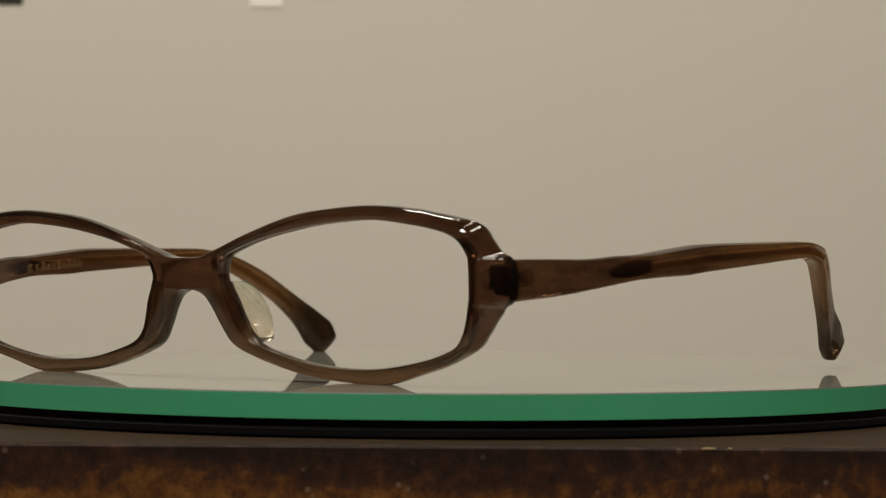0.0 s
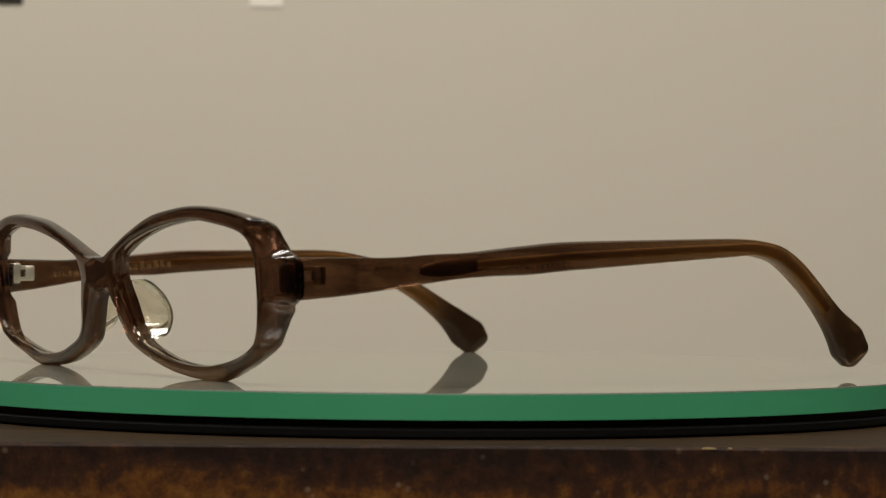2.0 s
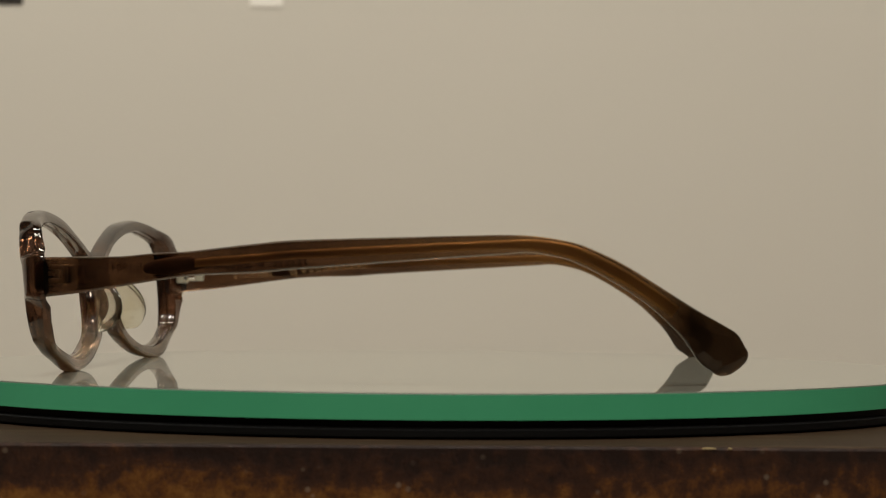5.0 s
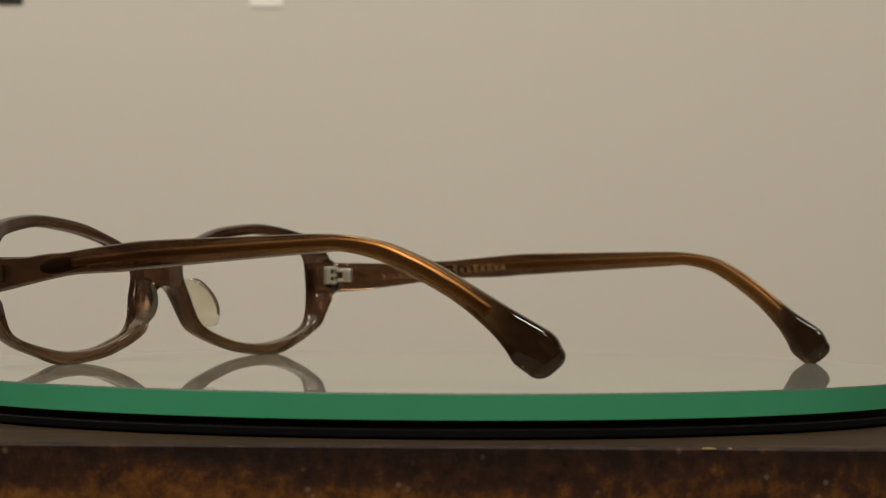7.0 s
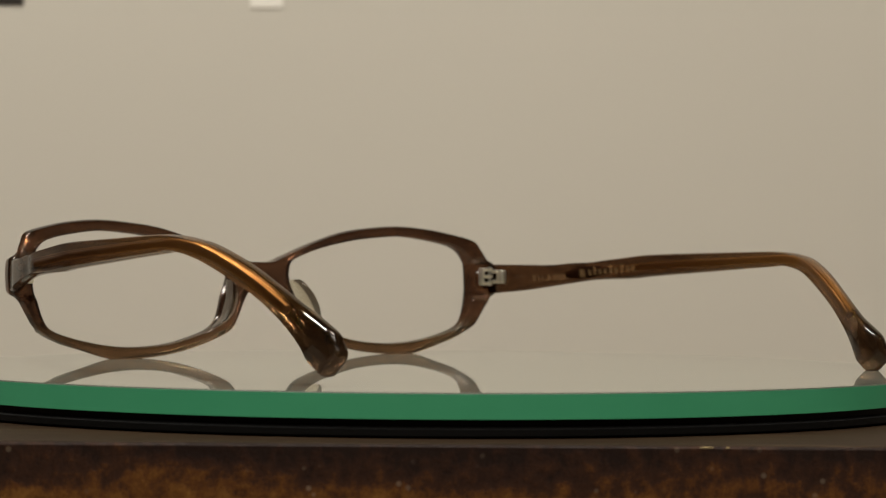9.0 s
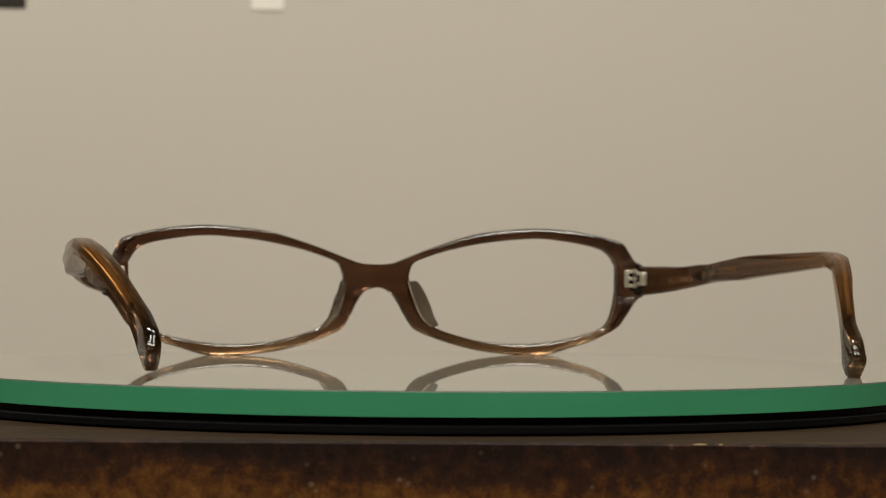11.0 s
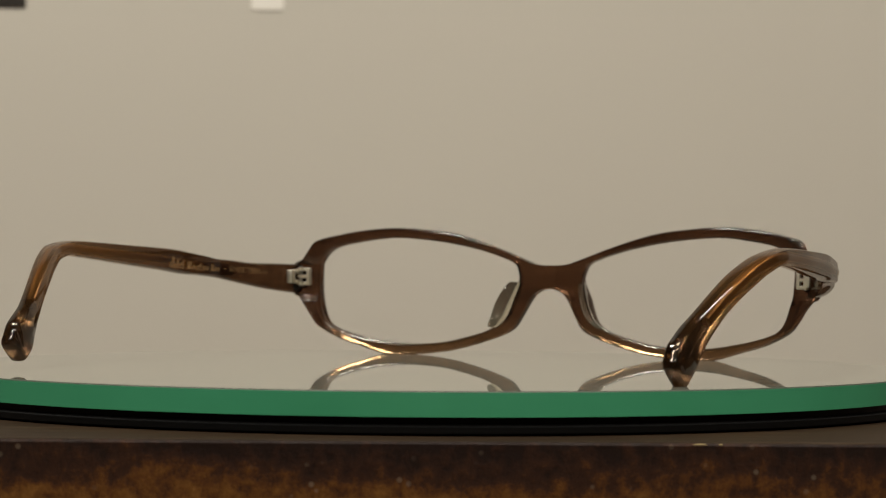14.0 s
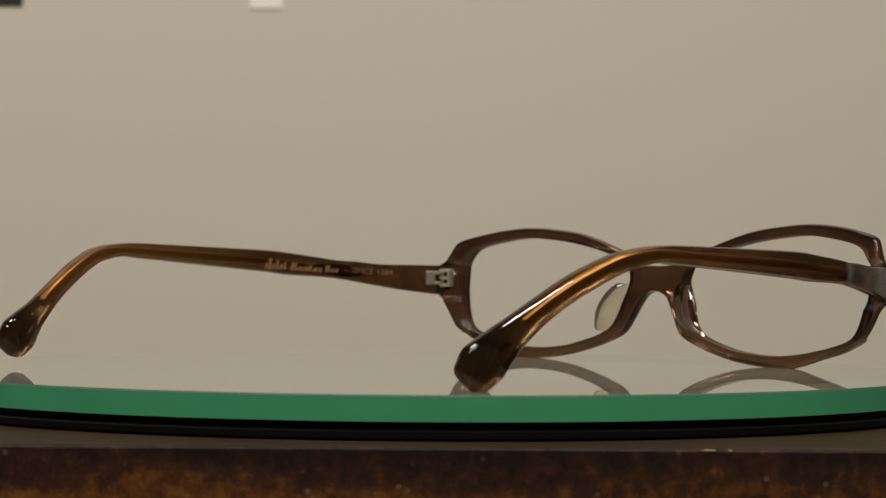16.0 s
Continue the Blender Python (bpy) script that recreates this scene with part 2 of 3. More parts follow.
wall("wall_north", (X0 - 0.12, Y1, FLOOR_Z), (X1 + 0.12, Y1 + 0.12, CEILING), WALL, "plain beige painted wall behind the table")
wall("wall_south", (X0 - 0.12, Y0 - 0.12, FLOOR_Z), (X1 + 0.12, Y0, CEILING), DARK_SIDE, "unseen dark brown wall, added for contrast in reflections")
wall("wall_west", (X0 - 0.12, Y0, FLOOR_Z), (X0, Y1, CEILING), DARK_SIDE, "unseen dark brown side wall, added for contrast in reflections")
wall("wall_east", (X1, Y0, FLOOR_Z), (X1 + 0.12, Y1, CEILING), DARK_SIDE, "unseen dark brown side wall, added for contrast in reflections")
bm = bmesh.new()
box(bm, (X0 - 0.12, Y0 - 0.12, FLOOR_Z - 0.1), (X1 + 0.12, Y1 + 0.12, FLOOR_Z))
tagged(to_object("floor", bm, FLOOR, smooth=False), "brown wooden floor of the room", "floor", kind="structure")
bm = bmesh.new()
box(bm, (X0 - 0.12, Y0 - 0.12, CEILING), (X1 + 0.12, Y1 + 0.12, CEILING + 0.1))
tagged(to_object("ceiling", bm, CEIL, smooth=False), "unseen ceiling, made dark for contrast in reflections", "ceiling", kind="structure")

for lx, ly, power in LAMPS:
    fixture = new("ceiling_light")
    fixture.location = (lx, ly, CEILING)
    tagged(fixture, "round white ceiling light with a warm glow", "lamp", "ceiling lights")
    bm = bmesh.new()
    lathe(bm, [(0.205, 0.0), (0.222, 0.0), (0.222, -0.028), (0.205, -0.028)], 40, cap=False)
    part("rim", bm, LAMP_RIM, fixture)
    bm = bmesh.new()
    lathe(bm, [(0.204, -0.010), (0.204, -0.016)], 40)
    part("diffuser", bm, LAMP_GLOW, fixture)

# ---- the table: a thick old board on square legs ----
TOP_Z, FRONT_Y, BACK_Y = -0.00767, -0.1145, 0.107
table = new("side_table")
table.location = (0, 0, TOP_Z)
tagged(table, "old wooden table with a dark weathered rust-brown front edge", "table")
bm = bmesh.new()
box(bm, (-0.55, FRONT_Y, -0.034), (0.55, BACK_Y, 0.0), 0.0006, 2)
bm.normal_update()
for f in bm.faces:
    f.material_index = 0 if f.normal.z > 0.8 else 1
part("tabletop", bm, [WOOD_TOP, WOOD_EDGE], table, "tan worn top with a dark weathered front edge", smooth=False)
for sx in (-0.5, 0.5):
    for sy in (FRONT_Y + 0.04, BACK_Y - 0.04):
        bm = bmesh.new()
        box(bm, (sx - 0.025, sy - 0.025, FLOOR_Z - TOP_Z), (sx + 0.025, sy + 0.025, -0.034), 0.003)
        part("leg", bm, WOOD_EDGE, table, smooth=False)

for cx, long, tall in ((0.0452, 1.3, 0.22), (0.0486, 0.4, 0.2)):
    bm = bmesh.new()
    bmesh.ops.create_icosphere(bm, subdivisions=2, radius=1.0)
    for v in bm.verts:
        v.co = Vector((cx + v.co.x * long * MM, FRONT_Y + 0.0002 + v.co.y * 0.00035, -0.0004 + v.co.z * tall * MM))
    part("chip", bm, PALE_CHIP, table, "pale yellowish chip in the front edge")

# ---- the turntable ----
DISC_R, GLASS, BASE = 0.1046, 0.00444, 0.00323
turntable = new("turntable")
turntable.location = (0, 0, TOP_Z)
tagged(turntable, "round turntable with a green-edged glass plate on a black base", "turntable")
bm = bmesh.new()
lathe(bm, [(DISC_R, -GLASS), (DISC_R, -0.00025), (DISC_R - 0.00025, 0.0), (DISC_R - 0.002, 0.0)], 256, [0, 1, 2])
bm.normal_update()
for f in bm.faces:
    if len(f.verts) > 4:
        f.material_index = 2
for v in bm.verts:
    v.co.z -= TOP_Z
part("glass_plate", bm, [GLASS_EDGE, GLASS_ARRIS, GLASS_TOP], turntable, "clear mirror-like glass plate with a green edge", smooth=False)
bm = bmesh.new()
lathe(bm, [(DISC_R - 0.004, 0.0), (DISC_R - 0.0006, 0.0), (DISC_R + 0.0002, 0.0005), (DISC_R + 0.0002, 0.0016), (DISC_R - 0.0012, 0.0020),
           (DISC_R - 0.0012, BASE - 0.0001), (DISC_R - 0.004, BASE - 0.0001)], 256)
part("base", bm, BLACK, turntable, "matt black plastic base with a rim groove", smooth=False)

# ---- the glasses ----
glasses = new("eyeglasses")
tagged(glasses, "brown translucent acetate eyeglasses with open temples, standing on the glass plate", "eyeglasses")

# Half a front, in mm: hole and outline run together from the bridge over the top to the temple side and back below.
HOLE = [(8.3, 19.6), (9.3, 22.0), (12.0, 23.4), (18.2, 25.4), (26.6, 27.2), (34.6, 28.2), (42.4, 28.6), (49.7, 27.8), (56.1, 26.5), (59.1, 24.9),
        (60.9, 22.2), (61.0, 21.0), (61.0, 19.4), (60.8, 15.5), (60.5, 13.8), (60.0, 11.6), (59.1, 8.9), (57.6, 6.8), (54.7, 5.4), (49.7, 4.0),
        (42.4, 2.7), (35.0, 2.3), (26.8, 2.9), (20.9, 4.2), (15.3, 6.0), (12.6, 8.1), (11.2, 10.9), (10.2, 13.8), (8.9, 16.4), (8.2, 18.2)]
RIM = [(0.0, 21.9), (3.9, 22.2), (7.1, 23.3), (15.8, 26.6), (25.6, 29.5), (34.6, 30.7), (42.4, 31.1), (50.2, 30.5), (57.3, 29.2), (62.3, 27.7),
       (64.0, 25.2), (65.2, 23.1), (67.3, 21.3), (67.3, 15.1), (65.6, 13.5), (64.1, 11.5), (62.6, 9.1), (60.4, 6.4), (55.2, 3.6), (49.4, 1.8),
       (41.9, -0.2), (34.5, -0.2), (25.8, 0.7), (18.9, 2.3), (12.6, 4.4), (9.0, 6.3), (6.9, 9.4), (5.1, 12.8), (3.2, 15.2), (0.0, 16.2)]


def front_y(x):
    """The front face: a slight curve, falling back at the end pieces."""
    return 73.8 - 0.0007 * x * x - 2.0 * smoothstep(61, 69.5, x)


def tilt(x, z):
    """The front leans: its lower edge lies further back, but for the end pieces at the hinges."""
    return (z - 18.0) * math.tan(radians(11.0)) * (1 - 0.4 * smoothstep(45, 63, x) - 0.4 * smoothstep(63, 67, x) * smoothstep(12, 15, z))


def build_front():
    per = 8
    hole = catmull(HOLE, per, True)
    count = len(hole)
    # the outline meets its mirror image level at the middle of the bridge
    (ax, az), (bx, bz) = RIM[1], RIM[-2]
    rim = catmull([(-ax, az)] + RIM + [(-bx, bz)], per)[per:-per - 1]
    for k in range(per):
        rim.append(np.array((0.0, RIM[-1][1] + (RIM[0][1] - RIM[-1][1]) * k / per)))
    bm = bmesh.new()
    for side in (-1, 1):
        rings = []
        for i in range(count):
            (hx, hz), (ox, oz) = hole[i], rim[i]
            ox = max(ox, 0.0)
            open_side = smoothstep(0.0, 3.0, ox)
            ring = []
            width = math.hypot(ox - hx, oz - hz)
            # a scoop is cut out of the front edge above and below the block at the hinge, with crisp ends
            upper = smoothstep(59.6, 61.4, ox) * smoothstep(21.8, 23.0, oz)
            lower = smoothstep(59.6, 61.2, ox) * (1 - smoothstep(13.6, 14.8, oz))
            facet = upper + lower
            b, c, d = min((0.7 + 2.0 * facet) / width, 0.55), min(0.55 / width, 0.22), min(0.4 / width, 0.22)
            # the block stands proud of the back as well
            block = smoothstep(14.6, 15.2, oz) * (1 - smoothstep(21.0, 21.6, oz)) * smoothstep(64, 66, ox)
            # across the rim (u: 0 hole, 1 outline) and through it (w: 0 front, 1 back)
            for u, w in ((0, 0.15), (c * 0.3, 0.07), (c, 0.03), (0.5 * (c + 1 - b), -0.015), (1 - b, 0.04), (1 - b * 0.55, 0.09 + 0.21 * facet), (1 - b * 0.18, 0.19 + 0.33 * facet), (1, 0.28 + 0.34 * facet),
                         (1.05, 0.66), (1, 0.80), (1 - d * 0.2, 0.89), (1 - d * 0.6, 0.97), (1 - d, 1), (0.5, 1.01), (c + 0.14, 1), (c + 0.09, 1), (c, 1), (c * 0.3, 0.95), (0, 0.86), (0, 0.60), (0.8 * c, 0.5), (0, 0.40)):
                if open_side < 1 and u > 0.6:
                    lid = 0.0 if w < 0.5 else 1.0
                    w = lid + (w - lid) * open_side
                    u = 1 + (u - 1) * open_side
                x, z = hx + (ox - hx) * u, hz + (oz - hz) * u
                raised = block if w > 0.5 and u > c + 0.11 else 0.0
                flank = smoothstep(54, 62, x) * (smoothstep(21.8, 23.6, z) + 1 - smoothstep(12.4, 14.4, z))
                thick = 3.7 + 0.9 * flank + 0.65 * raised + 0.5 * (1 - smoothstep(2, 9, x))
                ring.append(bm.verts.new((side * x * MM, (front_y(x) - w * thick + tilt(x, z)) * MM, z * MM)))
            rings.append(ring)
        for i in range(count):
            a, b = rings[i], rings[(i + 1) % count]
            for k in range(len(a)):
                f = bm.faces.new((a[k], a[(k + 1) % len(a)], b[(k + 1) % len(a)], b[k]))
                f.material_index = 0 if k < 9 else 1
    bmesh.ops.remove_doubles(bm, verts=bm.verts, dist=0.00002)
    middle = [f for f in bm.faces if all(abs(v.co.x) < 0.00003 for v in f.verts)]
    bmesh.ops.delete(bm, geom=middle, context="FACES_ONLY")
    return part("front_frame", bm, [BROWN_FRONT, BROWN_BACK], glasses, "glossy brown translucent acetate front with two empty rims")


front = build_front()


def build_pad(side):
    """A moulded nose pad: a fin that reaches back from the rim beside the nose."""
    foot = catmull([(8.6, 17.6), (9.2, 14.8), (10.2, 11.6), (11.6, 8.8), (14.0, 6.6)], 4)
    bm = bmesh.new()
    sections = []
    last = len(foot) - 1
    for i, (x, z) in enumerate(foot):
        swell = math.sin(math.pi * (0.12 + 0.80 * i / last)) ** 0.6
        reach, thick = 7.2 * swell, 1.5 * (0.5 + 0.5 * swell)
        section = []
        for k in range(14):
            a = 2 * math.pi * k / 14
            u, w = 0.5 - 0.5 * math.cos(a), math.sin(a)
            back = 1.2 + (reach + 1.0) * u
            lean = 0.30 * reach * u * u
            section.append(Vector((side * (x + lean + w * thick * (0.95 - 0.25 * u) - 0.6), front_y(x) + tilt(x, z) - back, z + 0.25 * lean)) * MM)
        sections.append(section)
    loft(bm, sections)
    return part("nose_pad", bm, PAD, glasses, "pale honey moulded nose pad")


for side in (-1, 1):
    build_pad(side)

# Side view of a temple, in mm: upper and lower line from the hinge to the paddle-shaped end.
UPPER = [(65.6, 21.9), (57.9, 22.0), (50.1, 22.1), (43.4, 22.7), (37.6, 23.0), (31.7, 23.7), (24.7, 24.5), (18.7, 25.1), (8.6, 25.5), (-1.5, 25.8),
         (-11.7, 26.1), (-20.0, 26.3), (-25.2, 26.1), (-30.2, 25.4), (-34.0, 24.4), (-40.4, 21.5), (-46.9, 17.6), (-53.6, 13.4), (-58.6, 10.6), (-61.3, 8.9),
         (-62.7, 6.6)]
LOWER = [(65.5, 14.5), (57.8, 15.4), (50.1, 16.6), (43.3, 17.7), (37.5, 18.5), (31.6, 18.9), (24.7, 19.2), (18.7, 19.8), (8.6, 20.6), (-1.6, 21.4),
         (-11.8, 22.2), (-20, 22.8), (-24.1, 23.1), (-28.9, 22.4), (-33, 21.1), (-38.8, 18.1), (-45, 14.1), (-50.2, 9.4), (-52.8, 6.2), (-54.4, 3.7),
         (-56.8, 2.0)]


def bow(y, side=-1):
    """How far a temple stands off the middle."""
    out = float(np.interp(y, (-62, -55, -45, -37, -31, -25, 0, 20, 36, 46, 54, 66), (68.2, 69.4, 72.9, 75.8, 77.7, 78.4, 77.8, 77.0, 75.6, 73.4, 71.0, 66.0)))
    return out - (1.0 * smoothstep(-8, -42, y) if side > 0 else 0.0)


def lean(y, side):
    """How far the lower edge turns inwards towards the paddle end."""
    return (0.9 if side < 0 else 0.1) * smoothstep(-22, -50, y)


def temple_lines(per=4):
    return catmull(UPPER, per), catmull(LOWER, per)


def build_temple(side):
    upper, lower = temple_lines()
    bm = bmesh.new()
    sections = []
    n = len(upper)
    for i in range(n):
        (uy, uz), (ly, lz) = upper[i], lower[i]
        y = 0.5 * (uy + ly)
        thick = 3.0 + 1.5 * smoothstep(40, 34, y) - 0.5 * smoothstep(0, -22, y) - 0.9 * smoothstep(-36, -52, y)
        ridge = 0.55 * smoothstep(40, 30, y) * (1 - smoothstep(-36, -48, y))
        section = []
        # v: 1 upper, -1 lower; w: outward
        for v, w in ((1, 0), (0.965, 0.68), (0.86, 0.94), (0.4, 0.98), (0.08, 1.0 + ridge * 0.3), (-0.08, 1.0 + ridge * 0.3), (-0.4, 0.98), (-0.86, 0.94), (-0.965, 0.68),
                     (-1, 0), (-0.965, -0.68), (-0.86, -0.94), (-0.3, -1), (0.3, -1), (0.86, -0.94), (0.965, -0.68)):
            py = y + 0.5 * (uy - ly) * v
            pz = 0.5 * (uz + lz) + 0.5 * (uz - lz) * v
            section.append(Vector((side * (bow(py, side) + 0.5 * thick * w - 0.5 * (1 - v) * lean(y, side)), py, pz)) * MM)
        sections.append(section)
    # rounded paddle end
    (uy, uz), (ly, lz) = upper[-1], lower[-1]
    base = [v.copy() for v in sections[-1]]
    mid = sum(base, Vector()) / len(base)
    for out, size in ((0.5, 0.985), (1.05, 0.93), (1.6, 0.82), (2.05, 0.65), (2.35, 0.42), (2.45, 0.16)):
        way = Vector((0, -0.70, -0.71)) * out * MM
        sections.append([mid + (v - mid) * size + way for v in base])
    loft(bm, sections)
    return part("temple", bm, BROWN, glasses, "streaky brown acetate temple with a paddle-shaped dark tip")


def build_core(side, parent):
    """The flat wire that stiffens the temple."""
    upper, lower = temple_lines(3)
    bm = bmesh.new()
    sections = []
    for (uy, uz), (ly, lz) in zip(upper, lower):
        y, z = 0.5 * (uy + ly), 0.5 * (uz + lz)
        if 36 > y > -51:
            ny, nz = (uy - ly), (uz - lz)
            size = math.hypot(ny, nz)
            ny, nz = ny / size, nz / size
            section = []
            for k in range(8):
                a = 2 * math.pi * k / 8
                v, w = (0.72 + 0.45 * smoothstep(-18, -32, y)) * math.sin(a), (0.6 + 0.15 * smoothstep(-18, -32, y)) * math.cos(a)
                section.append(Vector((side * (bow(y, side) + 0.95 - 0.5 * smoothstep(-12, -32, y) + w - 0.5 * lean(y, side)), y + ny * v, z + nz * v)) * MM)
            sections.append(section)
    loft(bm, sections)
    wire = part("core_wire", bm, BRASS, parent, "brass core wire inside the acetate")
    # the dark bullet-shaped pocket in which the wire begins
    bm = bmesh.new()
    sections = []
    for k in range(11):
        y = 45.5 - 14.0 * k / 10
        tall = 1.5 * math.sin(math.pi * (0.10 + 0.86 * (k / 10) ** 0.8)) ** 0.7
        z = float(np.interp(y, (31.5, 45.5), (21.3, 19.9)))
        sections.append([Vector((side * (bow(y, side) + 0.45 + 0.5 * math.cos(a)), y, z + tall * math.sin(a))) * MM
                         for a in (2 * math.pi * j / 12 for j in range(12))])
    loft(bm, sections)
    part("wire_pocket", bm, WIRE_HEAD, parent, "brown rounded pocket at the wire's end")
    return wire


def build_hinge(side):
    hinge = new("hinge")
    hinge.parent = glasses
    tagged(hinge, "small silver five-barrel hinge")
    def block(name, x0, x1, y0, y1, z0, z1, bevel=0.25):
        bm = bmesh.new()
        a, b = sorted((side * x0, side * x1))
        box(bm, Vector((a, y0, z0)) * MM, Vector((b, y1, z1)) * MM, bevel * MM)
        return part(name, bm, STEEL, hinge)

    block("temple_plate", 64.9, 66.5, 60.0, 62.4, 17.1, 20.5, 0.45)
    block("prong", 64.8, 66.1, 62.2, 64.6, 17.1, 18.0, 0.2)
    block("prong", 64.8, 66.1, 62.2, 64.6, 19.6, 20.5, 0.2)
    block("front_plate", 62.2, 63.1, 64.4, 66.2, 16.6, 21.0, 0.35)
    block("bracket_arm", 62.9, 65.2, 64.4, 66.2, 16.6, 17.5, 0.3)
    block("bracket_arm", 62.9, 65.2, 64.4, 66.2, 20.1, 21.0, 0.3)
    block("knuckle", 62.9, 64.8, 64.6, 66.2, 18.35, 19.25, 0.3)
    for k in (0, 2, 4):
        bm = bmesh.new()
        cylinder(bm, Vector((side * 64.6, 64.5, 17.05 + 0.88 * k)) * MM, (0, 0, 1), 0.85 * MM, 0.8 * MM)
        part("barrel", bm, STEEL, hinge)
    bm = bmesh.new()
    cylinder(bm, Vector((side * 64.6, 64.5, 18.85)) * MM, (0, 0, 1), 0.45 * MM, 4.9 * MM)
    part("screw", bm, SCREW, hinge)
    bm = bmesh.new()
    a, c = sorted((side * 63.7, side * 66.7))
    box(bm, Vector((a, 65.9, 15.7)) * MM, Vector((c, 67.5, 20.9)) * MM, 0.95 * MM)
    part("anchor", bm, POCKET, hinge, "dark metal anchor sunk into the acetate")


temples = {}
for side in (-1, 1):
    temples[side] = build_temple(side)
    build_core(side, temples[side])
    build_hinge(side)
# One temple hangs a little lower and wider and touches the plate.
PIVOT = Vector((67.4, 65.0, 18.2)) * MM
temples[1].matrix_basis = Matrix.Translation(PIVOT) @ pose(0, 0, 0, 0.85, 0, 1.15) @ Matrix.Translation(-PIVOT)


# Gold print on the inner side of one temple.
def temple_inner(y):
    thick = 3.0 + 1.5 * smoothstep(40, 34, y)
    return -(bow(y) - 0.5 * thick - 0.03)


def text_mesh(body, size):
    curve = bpy.data.curves.new("print", "FONT")
    curve.body, curve.size, curve.extrude = body, size, 0.00001
    holder = bpy.data.objects.new("print", curve)
    scene.collection.objects.link(holder)
    bpy.context.view_layer.update()
    mesh = bpy.data.meshes.new_from_object(holder.evaluated_get(bpy.context.evaluated_depsgraph_get()))
    bpy.data.objects.remove(holder)
    return mesh


mesh = text_mesh("~ SINCE 1984 ~", 1.8 * MM)
span = max(v.co.x for v in mesh.vertices)
for v in mesh.vertices:
    along, up, out = v.co
    y = 39.3 + 15.2 * along / span
    v.co = Vector((temple_inner(y) + 0.02 + out / MM, y, 20.05 - 0.05 * (y - 39.3) + up / MM)) * MM
mesh.materials.append(GOLD)
words = new("print", mesh)
words.parent = temples[-1]
tagged(words, "gold printed small words")
bars = [(15.4, 16.1, 1.6), (16.4, 17.4, 3.0), (17.6, 18.4, 1.3), (18.6, 19.5, 2.4), (19.8, 20.5, 1.4), (20.8, 21.6, 2.0), (23.0, 24.8, 1.9), (25.2, 26.6, 1.0), (26.9, 28.2, 1.1), (28.5, 29.2, 1.7), (29.6, 31.0, 1.0), (31.3, 32.4, 1.0), (33.2, 34.6, 1.8), (34.9, 36.0, 1.0), (36.3, 37.4, 1.0)]


def print_bar(side, y0, y1, z, tall):
    """One small printed mark on the inner face of a temple."""
    bm = bmesh.new()
    corners = [(y0, z - 0.2), (y1, z - 0.2), (y1 + 0.3, z + tall * 0.8), (y0 + 0.3, z + tall * 0.8)]
    inner, outer = ([bm.verts.new(Vector((-side * (temple_inner(y) + lift), y, zz)) * MM) for y, zz in corners] for lift in (0.02, 0.05))
    bm.faces.new(inner)
    bm.faces.new(outer)
    for k in range(4):
        bm.faces.new((inner[k], inner[(k + 1) % 4], outer[(k + 1) % 4], outer[k]))
    part("print", bm, GOLD if side < 0 else FAINT_GOLD, temples[side], "gold printed mark" if side < 0 else "faint gold printed mark", smooth=False)


for y0, y1, tall in bars:
    print_bar(-1, y0, y1, 20.9 - 0.04 * (y0 - 15), tall)
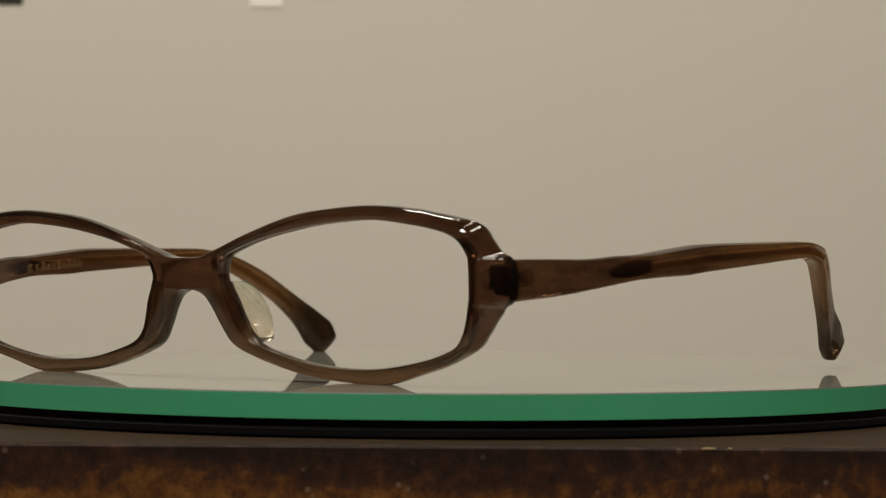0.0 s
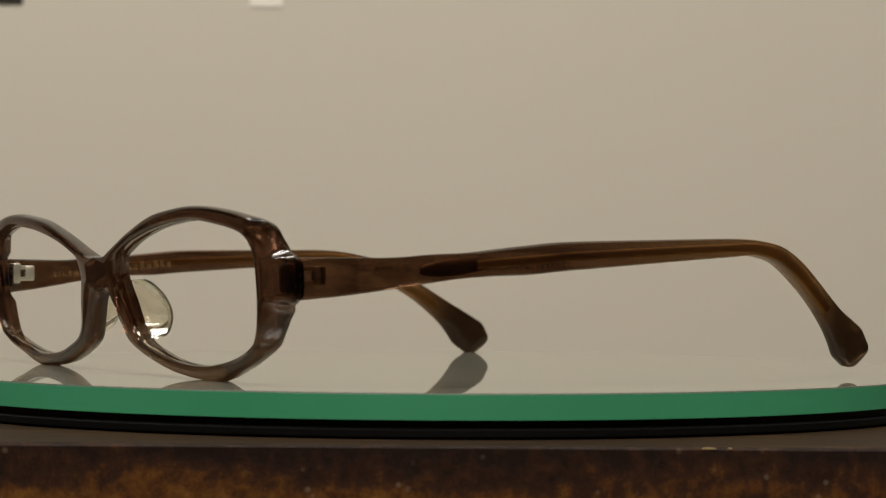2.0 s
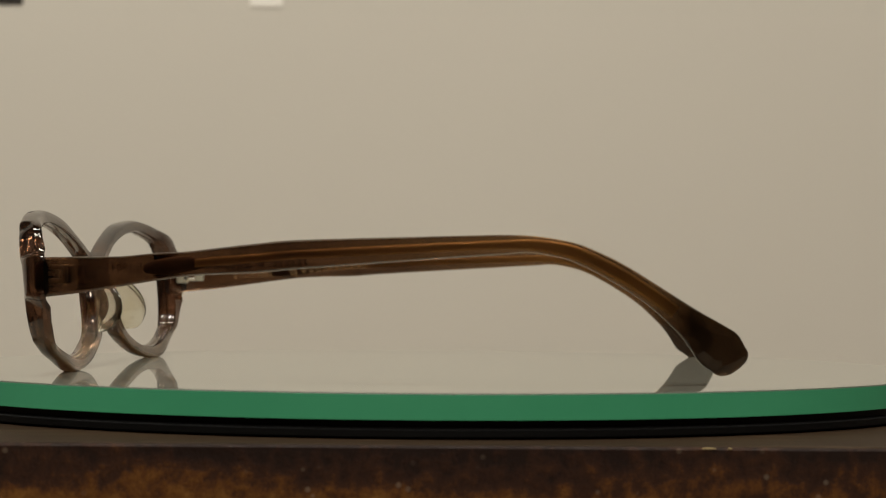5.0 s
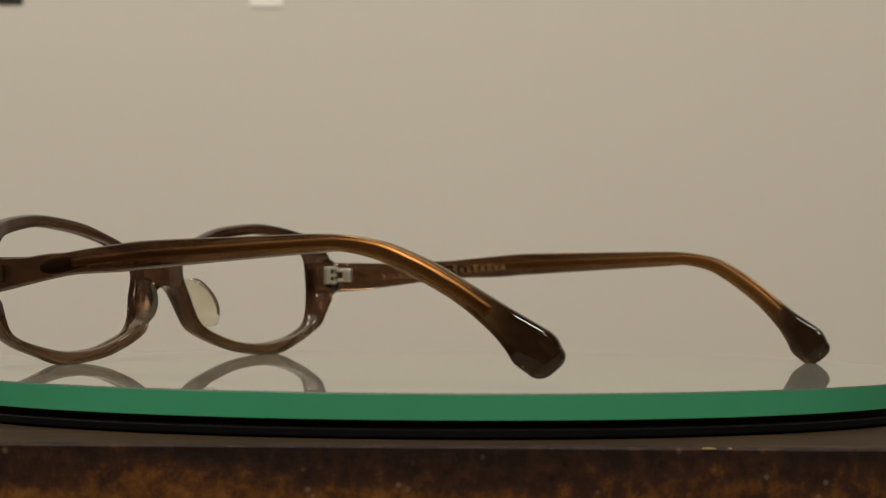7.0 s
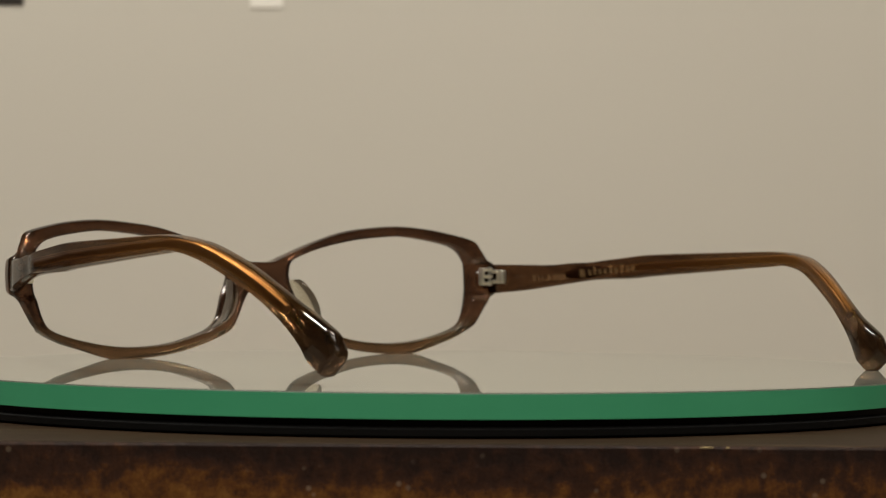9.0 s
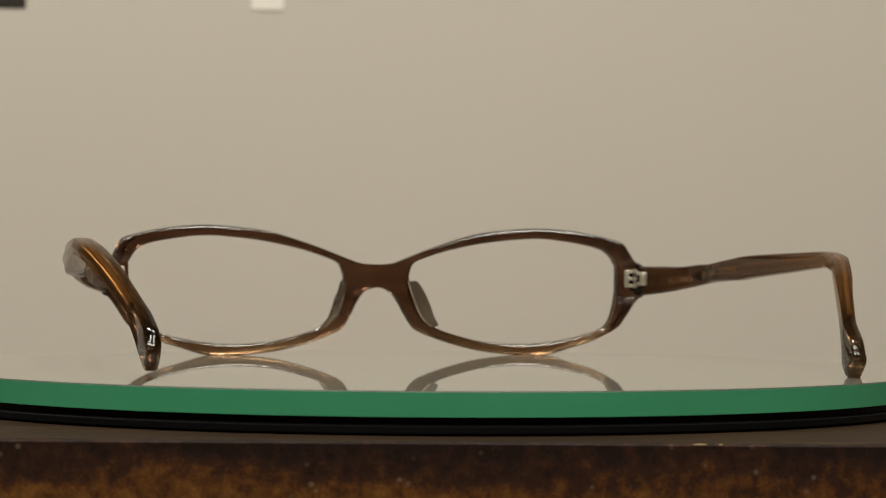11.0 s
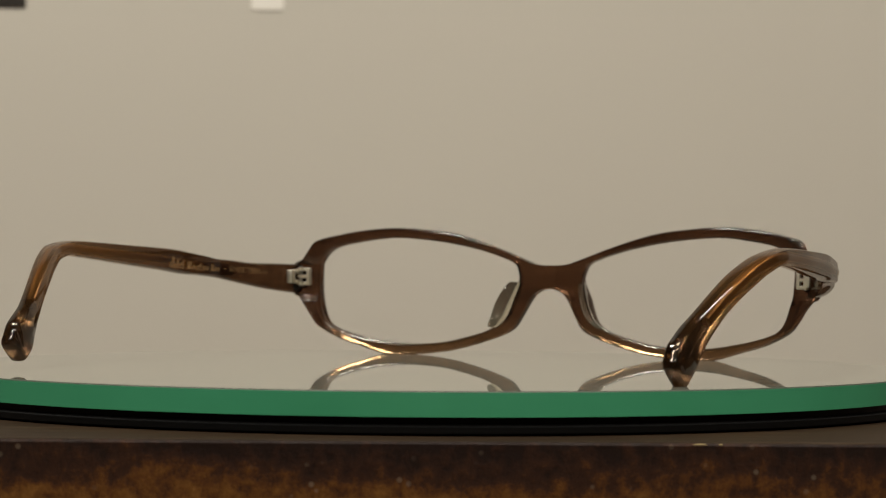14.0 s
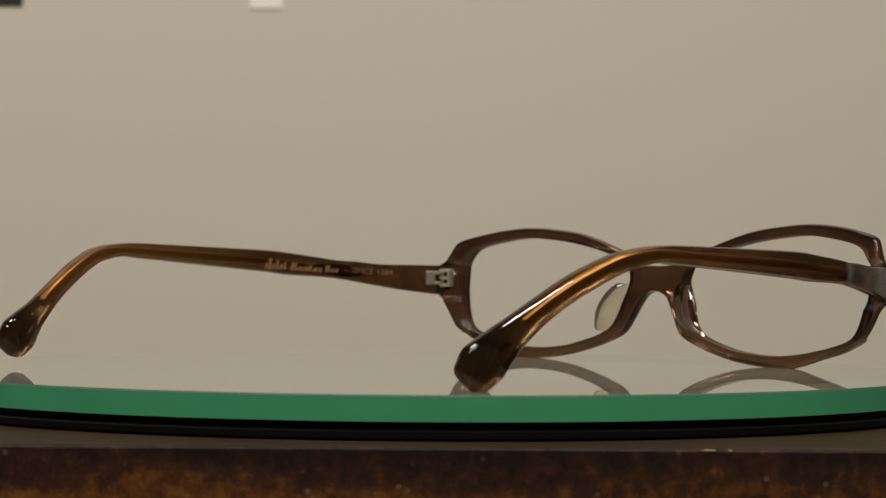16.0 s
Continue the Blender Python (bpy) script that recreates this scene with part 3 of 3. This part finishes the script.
# The other temple: a short row of small marks, then a larger line.
for k, wide in enumerate((0.8, 0.8, 0.9, 0.4, 0.8, 0.5, 0.4, 0.4, 0.8)):
    print_bar(1, 44.2 + 1.05 * k, 44.2 + 1.05 * k + wide, 18.7 - 0.06 * k, 0.4 if k == 5 else 1.5)
print_bar(1, 38.2, 40.0, 19.3, 2.4)
for k, tall in enumerate((1.5, 1.5, 2.2, 1.5, 2.2, 1.5, 1.5, 2.3, 1.6)):
    print_bar(1, 21.6 + 1.8 * k, 21.6 + 1.8 * k + 1.25, 21.2 - 0.16 * k, tall)

# ---- small things on the far wall ----
def wall_plate(name, x0, x1, z0, z1, mat, label, category):
    bm = bmesh.new()
    box(bm, (x0, Y1 - 0.001, z0), (x1, Y1, z1), 0.0003, 2)
    plate = to_object(name, bm, mat, smooth=False)
    return tagged(plate, label, category)


# Plain plates stand in for an unidentified pale spot and a dark one.
wall_plate("white_wall_plate", -0.121, -0.099, 0.1990, 0.25, PLATE_WHITE, "small white plate on the wall, standing in for a pale spot", "switch")
wall_plate("dark_wall_plate", -0.330, -0.274, 0.1994, 0.26, DARK_METAL, "dark plate on the wall, standing in for a dark spot", "plaque")


# ---- what turns ----
# The turntable's heading in degrees at some seconds: a nearly even turn, clockwise from above.
HEADING = [(0.0, 145.09), (1.5, 127.83), (3.0, 109.89), (4.2, 95.12), (6.3, 69.35), (8.0, 48.77), (10.5, 18.66), (12.3, -2.78), (14.0, -22.65), (16.0, -46.07)]
OFFSET = 3.1 * MM


def angle(t):
    """The heading: an even turn with a slow drift, smooth from value to value."""
    even = [(s, h + 12.05 * s) for s, h in HEADING]
    for k in range(len(even) - 1):
        (a, ya), (b, yb) = even[k], even[k + 1]
        if a <= t <= b:
            before, after = even[max(k - 1, 0)], even[min(k + 2, len(even) - 1)]
            ma = (yb - before[1]) / (b - before[0])
            mb = (after[1] - ya) / (after[0] - a)
            d, u = b - a, (t - a) / (b - a)
            return ((2 * u ** 3 - 3 * u * u + 1) * ya + (u ** 3 - 2 * u * u + u) * d * ma
                    + (3 * u * u - 2 * u ** 3) * yb + (u ** 3 - u * u) * d * mb) - 12.05 * t
    return HEADING[-1][1]


def motions():
    times = [0.5 * k for k in range(33)]
    walk(turntable, [(t, pose(0, 0, TOP_Z, 0, 0, angle(t))) for t in times])
    rows = []
    for t in times:
        a = radians(angle(t))
        rows.append((t, pose(OFFSET * math.cos(a), OFFSET * math.sin(a), 0.0003, 0, 0, angle(t))))
    walk(glasses, rows)


motions()
